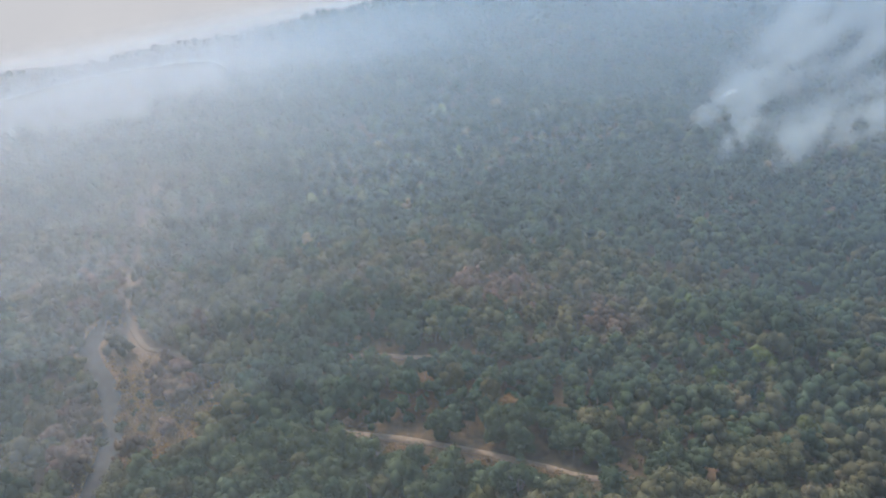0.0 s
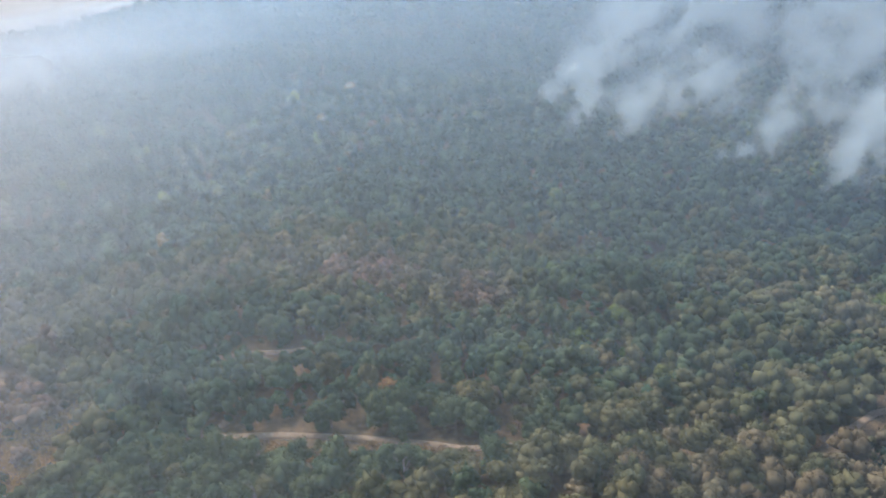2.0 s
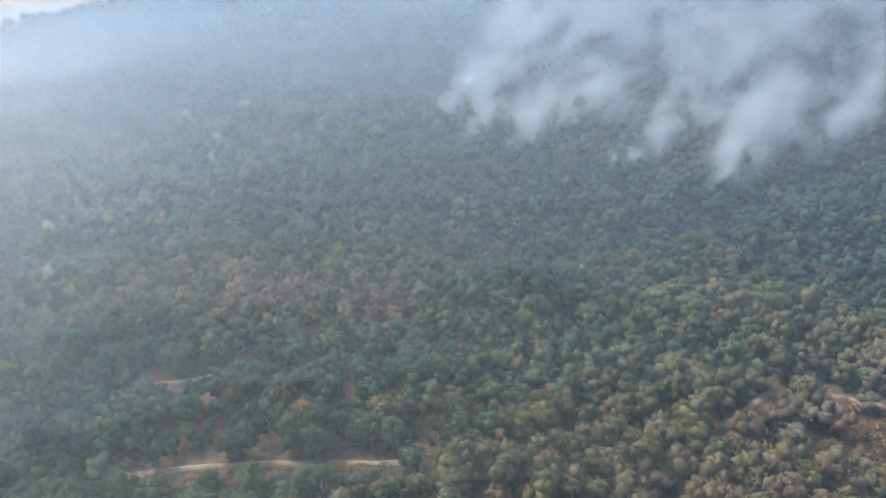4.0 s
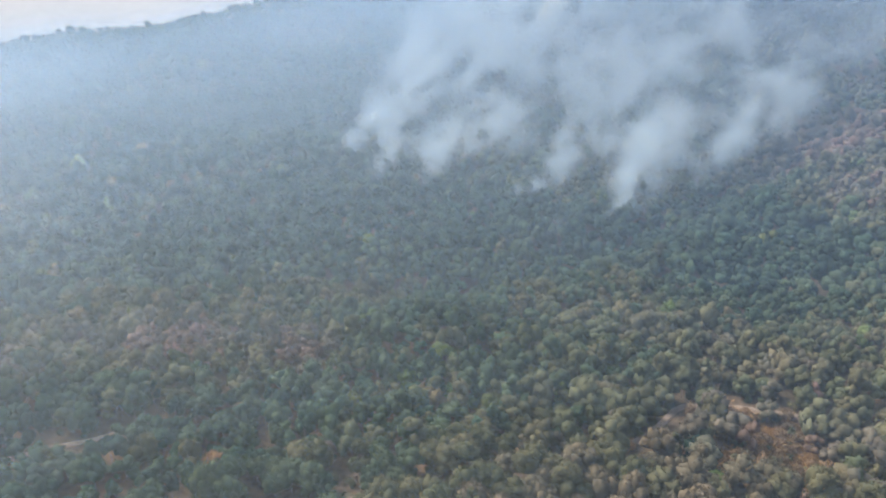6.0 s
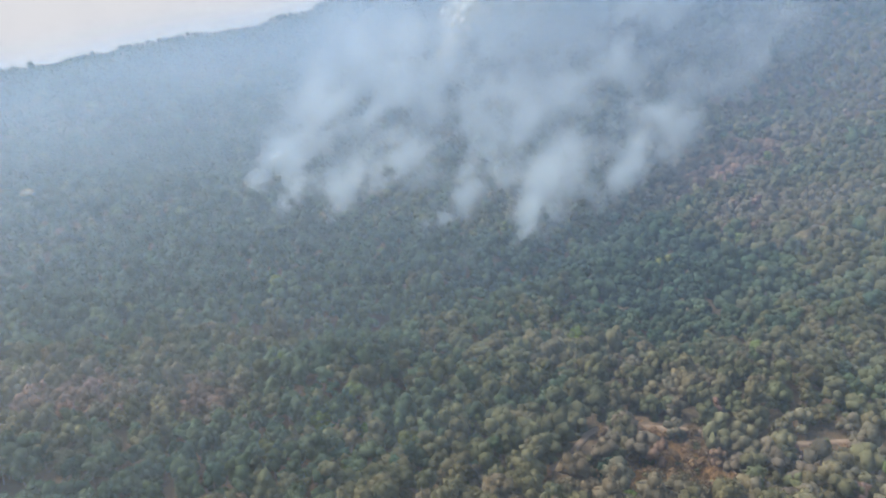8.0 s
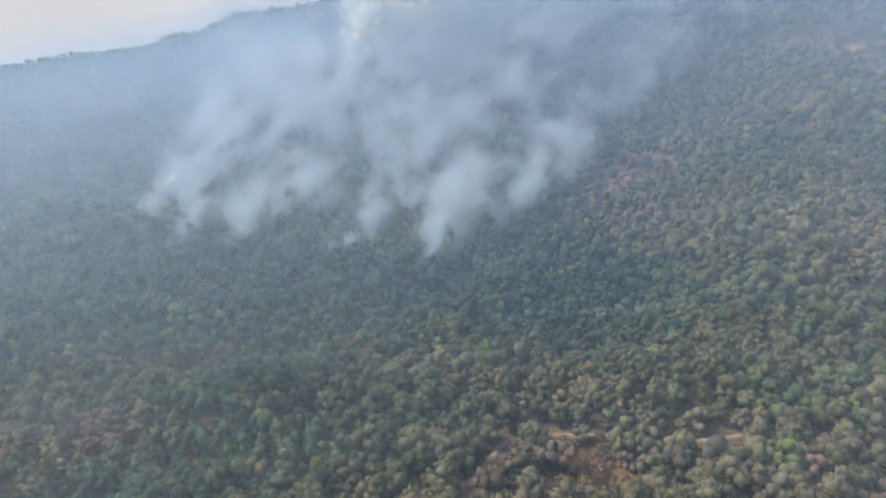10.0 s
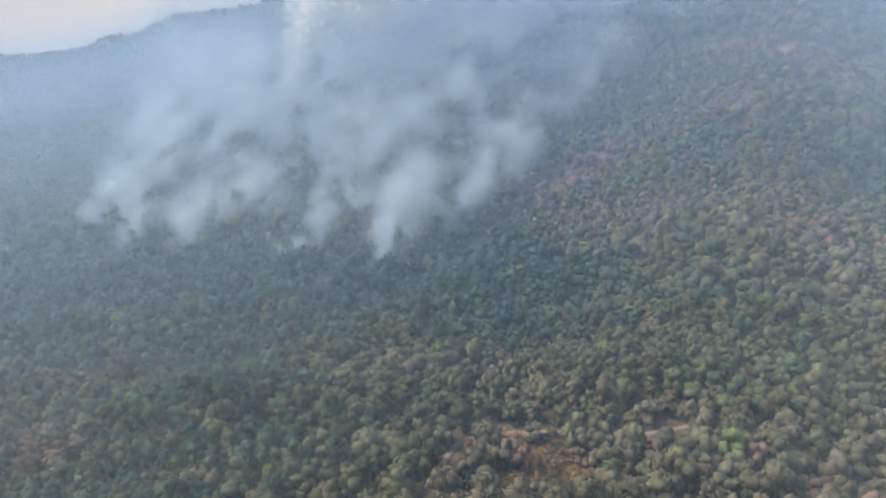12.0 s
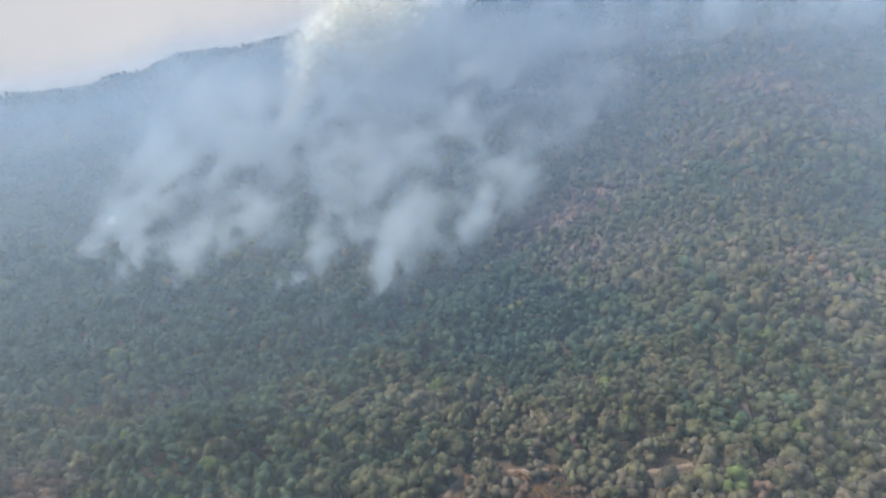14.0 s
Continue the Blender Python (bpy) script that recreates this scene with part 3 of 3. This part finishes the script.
# trees that stand out by their colour
for x, y, wide, leaf, name, label, tall in (
        (199, 187, 4.2, LIME_LEAF, "bright_tree", "bright green tree in full leaf among dusty ones", 1.0),
        (250, 281, 3.0, ORANGE_LEAF, "orange_tree", "small orange-leaved tree below the smoke", 1.0),
        (134, 112, 3.8, DARK_LEAF, "dark_tree", "dark green dense tree beside the dry clearing", 1.2),
        (86, 193, 3.4, LIME_LEAF, "bright_tree", "yellow-green tree in fresh leaf in the gully", 1.1),
        (79, 181, 3.2, LIME_LEAF, "bright_tree", "yellow-green tree in fresh leaf on the near slope", 0.9),
        (97, 182, 2.8, LIME_LEAF, "bright_tree", "small yellow-green tree in fresh leaf beside the gully", 0.9),
        (91, 237, 4.0, LIME_LEAF, "bright_tree", "broad fresh green tree between brown crowns", 0.9),
        (33, 369, 3.4, LIME_LEAF, "bright_tree", "pale green tree alone among darker forest", 1.1),
        (132, 102, 2.6, LIME_LEAF, "bright_tree", "small fresh green tree beside the dry clearing", 1.0),
        (373, 99, 3.8, ORANGE_LEAF, "orange_tree", "orange-brown tree high on the dusty spur", 1.0),
        (290, 90, 4.6, LIME_LEAF, "bright_tree", "wide yellow-green tree with a flat crown", 0.8),
        (19, 177, 3.4, ORANGE_LEAF, "orange_tree", "orange-brown autumnal tree above the dirt track", 1.1),
):
    tree = tagged(build_tree(name, leaf, near_rng, tall), label, "tree")
    tree.matrix_basis = pose(x, y, float(height(x, y)), 0, 0, 40)
    tree.scale = (wide, wide, wide * 1.1)


def grass_tufts(name, label, line, spread, count, rng):
    """Tufts of dry blades over open ground."""
    p = spline(line, 1.5)
    c = p[rng.integers(len(p), size=count)] + rng.standard_normal((count, 2)) * spread
    c = c[clear_of_lanes(c)]
    z = height(c[:, 0], c[:, 1])
    tri = []
    for k in range(7):
        a = rng.uniform(0, 2 * math.pi, len(c))
        h = rng.uniform(0.35, 1.0, len(c))
        foot = np.stack([c[:, 0], c[:, 1], z - 0.1], 1) + np.stack([rng.uniform(-0.4, 0.4, len(c)), rng.uniform(-0.4, 0.4, len(c)), np.zeros(len(c))], 1)
        w = np.stack([np.cos(a), np.sin(a), np.zeros(len(c))], 1) * 0.16
        tip = foot + np.stack([0.5 * np.sin(a), -0.5 * np.cos(a), h * 1.2], 1)
        tri.append(np.stack([foot - w, foot + w, tip], 1))
    v = np.concatenate(tri).reshape(-1, 3)
    me = mesh_of(name, v, np.arange(len(v)).reshape(-1, 3), DRY_GRASS)
    return tagged(new(name, me), label, "grass", kind="stuff")


def clear_of_lanes(c):
    keep = np.ones(len(c), bool)
    for line, wide in ((ROAD, 3.6), (TRACK_LOW, 1.5), (TRACK_UP, 1.5), (TRACK_RIGHT, 1.4)):
        keep &= along(c[:, 0], c[:, 1], [(*p, 0) for p in line])[0] > wide
    return keep


grass_tufts("dry_grass", "orange-brown dry grass over the clearing", MEADOW, 5.5, 3600, near_rng)
grass_tufts("dry_grass", "rusty dry grass on the slope above the road", SCAR, 6.0, 3400, near_rng)
grass_tufts("dry_grass", "dry brown grass along the road verge", ROAD[1:11], 5.0, 1500, near_rng)
grass_tufts("dry_grass", "reddish dry grass on the burnt patch", BURN, 5.0, 900, near_rng)

# ---- haze ----
def skyline_rise(a):
    """Slope of the sight line to the skyline at a bearing."""
    b = sorted((q, math.tan(math.radians(e))) for q, _, e in SKYLINE)
    return float(np.interp(a, [q for q, _ in b], [e for _, e in b]))


def smooth(u):
    u = min(1.0, max(0.0, u))
    return u * u * (3 - 2 * u)


def haze_shell(radius, dense):
    """One tinted sheet for the smoke haze along the slopes: it fades out around the skyline as seen from the lookout
    and is thickest over the valley beside the road.
    """
    n, m = 72, 36
    v, f, a, milky = [], [], [], []
    for i in range(n + 1):
        q = 75 - 180 * i / n
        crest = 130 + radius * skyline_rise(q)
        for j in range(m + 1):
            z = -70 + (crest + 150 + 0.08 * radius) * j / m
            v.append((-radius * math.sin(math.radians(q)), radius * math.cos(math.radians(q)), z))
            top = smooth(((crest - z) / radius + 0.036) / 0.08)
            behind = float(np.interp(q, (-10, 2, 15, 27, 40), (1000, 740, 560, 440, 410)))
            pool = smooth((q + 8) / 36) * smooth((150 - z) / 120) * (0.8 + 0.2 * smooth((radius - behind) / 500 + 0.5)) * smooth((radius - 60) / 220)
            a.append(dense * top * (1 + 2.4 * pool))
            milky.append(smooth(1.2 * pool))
    for i in range(n):
        for j in range(m):
            k = i * (m + 1) + j
            f.append((k, k + m + 1, k + m + 2, k + 1))
    ob = sheet("haze_veil", v, f, NEAR_HAZE if radius < 260 else HAZE)
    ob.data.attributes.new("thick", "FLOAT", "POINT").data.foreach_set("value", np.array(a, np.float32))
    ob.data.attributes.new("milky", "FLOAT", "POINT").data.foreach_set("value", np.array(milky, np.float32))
    for p in ob.data.polygons:
        p.use_smooth = True
    tagged(ob, "thin blue-white smoke haze hanging in the air", "haze", group="layers of haze", kind="stuff")


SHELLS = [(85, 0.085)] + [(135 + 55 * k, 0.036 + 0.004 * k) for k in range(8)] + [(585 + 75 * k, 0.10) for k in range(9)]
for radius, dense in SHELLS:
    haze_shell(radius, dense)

# ---- smoke ----
def plume(name, label, line, mat, rng, count, thick):
    """Drifting smoke: soft puffs strewn about a line of (x, y, z, radius) points; thick: densities at its foot and end."""
    line = np.array(line, float)
    at = np.linspace(0, 1, len(line))
    s = rng.uniform(0, 1, count) ** 0.85
    c = np.stack([np.interp(s, at, line[:, k]) for k in range(3)], 1)
    wide = np.interp(s, at, line[:, 3])
    lump = np.floor(s * 14)
    sway = np.stack([np.sin(lump * 2.4 + line[0, 0]), np.cos(lump * 1.7 + line[0, 1]), np.sin(lump * 3.1)], 1) * wide[:, None] * 0.38
    c = c + sway + rng.standard_normal((count, 3)) * wide[:, None] * 0.36
    n = rng.standard_normal((count, 3)) * 0.36 + (-0.5, -0.8, 0.2)
    n /= np.linalg.norm(n, axis=1)[:, None]
    e = np.cross(n, rng.standard_normal((count, 3)))
    e /= np.linalg.norm(e, axis=1)[:, None]
    f = np.cross(n, e)
    size = (wide * rng.uniform(0.45, 0.9, count))[:, None]
    dense = (thick[0] + (thick[1] - thick[0]) * s) * rng.uniform(0.6, 1.4, count) * np.clip(wide / 16, 0.25, 1)
    corners = ((-1, -1), (1, -1), (1, 1), (-1, 1))
    verts = np.stack([c + (e * u + f * w) * size for u, w in corners], 1).reshape(-1, 3)
    place = np.tile(np.array([(u, w, 0.0) for u, w in corners]), (count, 1))
    i = np.arange(count)[:, None] * 4
    me = mesh_of(name, verts, np.concatenate([i + [[0, 1, 2]], i + [[0, 2, 3]]]), mat)
    me.attributes.new("place", "FLOAT_VECTOR", "POINT").data.foreach_set("vector", place.astype(np.float32).ravel())
    me.attributes.new("thick", "FLOAT", "POINT").data.foreach_set("value", np.repeat(dense, 4).astype(np.float32))
    return tagged(new(name, me), label, "smoke", kind="stuff")


smoke_rng = np.random.default_rng(11)
for line, count, thick in (
        ([(170, 481, 11, 6.1), (209, 529, 19, 15.9), (255, 581, 28, 28.1), (359, 706, 66, 51.2), (470, 800, 104, 78.1)], 525, (0.34, 0.16)),
        ([(176, 377, 10, 4.1), (229, 451, 14, 14.6), (270, 472, 22, 23.2), (307, 473, 30, 32.9)], 325, (0.28, 0.14)),
        ([(167, 424, 8, 3.7), (190, 460, 13, 11.0), (226, 499, 18, 18.3)], 150, (0.22, 0.12)),
        ([(235, 357, 8, 4.3), (281, 370, 19, 14.6), (353, 406, 38, 25.6)], 300, (0.31, 0.14)),
        ([(248, 287, 8, 3.9), (300, 320, 23, 17.1), (369, 367, 42, 29.3)], 350, (0.31, 0.16)),
        ([(313, 292, 17, 5.1), (397, 324, 41, 20.7), (460, 343, 63, 30.5)], 325, (0.28, 0.13)),
        ([(203, 277, 6, 2.1), (216, 291, 9, 4.4), (231, 304, 12, 6.1)], 75, (0.17, 0.06)),
):
    plume("smoke_plume", "grey-white wildfire smoke rising from the burning slope", line, SMOKE, smoke_rng, count, thick)
for line, count, thick in (
        ([(215, 450, 22, 20), (320, 425, 45, 32), (420, 420, 75, 42)], 130, (0.10, 0.14)),
        ([(308, 602, 36, 46), (425, 599, 82, 74), (626, 604, 155, 100)], 170, (0.18, 0.20)),
        ([(386, 467, 42, 46), (503, 456, 95, 70), (686, 455, 158, 90)], 150, (0.13, 0.19)),
        ([(650, 800, 175, 70), (758, 589, 195, 80), (817, 355, 205, 70), (839, 186, 200, 60)], 190, (0.25, 0.20)),
        ([(439, 350, 44, 22), (536, 364, 86, 36), (705, 395, 152, 55)], 110, (0.09, 0.14)),
        ([(548, 780, 90, 26), (590, 800, 140, 34), (640, 830, 210, 42)], 50, (0.10, 0.08)),
):
    plume("smoke_bank", "thin bluish bank of smoke drifting over the mountainside", line, SMOKE, smoke_rng, count, thick)
plume("smoke_column", "dense creamy-white column of smoke over a burning spot",
      [(475, 690, 84, 4.5), (487, 681, 106, 11), (500, 672, 134, 20), (512, 660, 170, 28), (552, 634, 210, 50), (585, 600, 262, 70)], PALE_SMOKE, smoke_rng, 480, (0.8, 0.26))
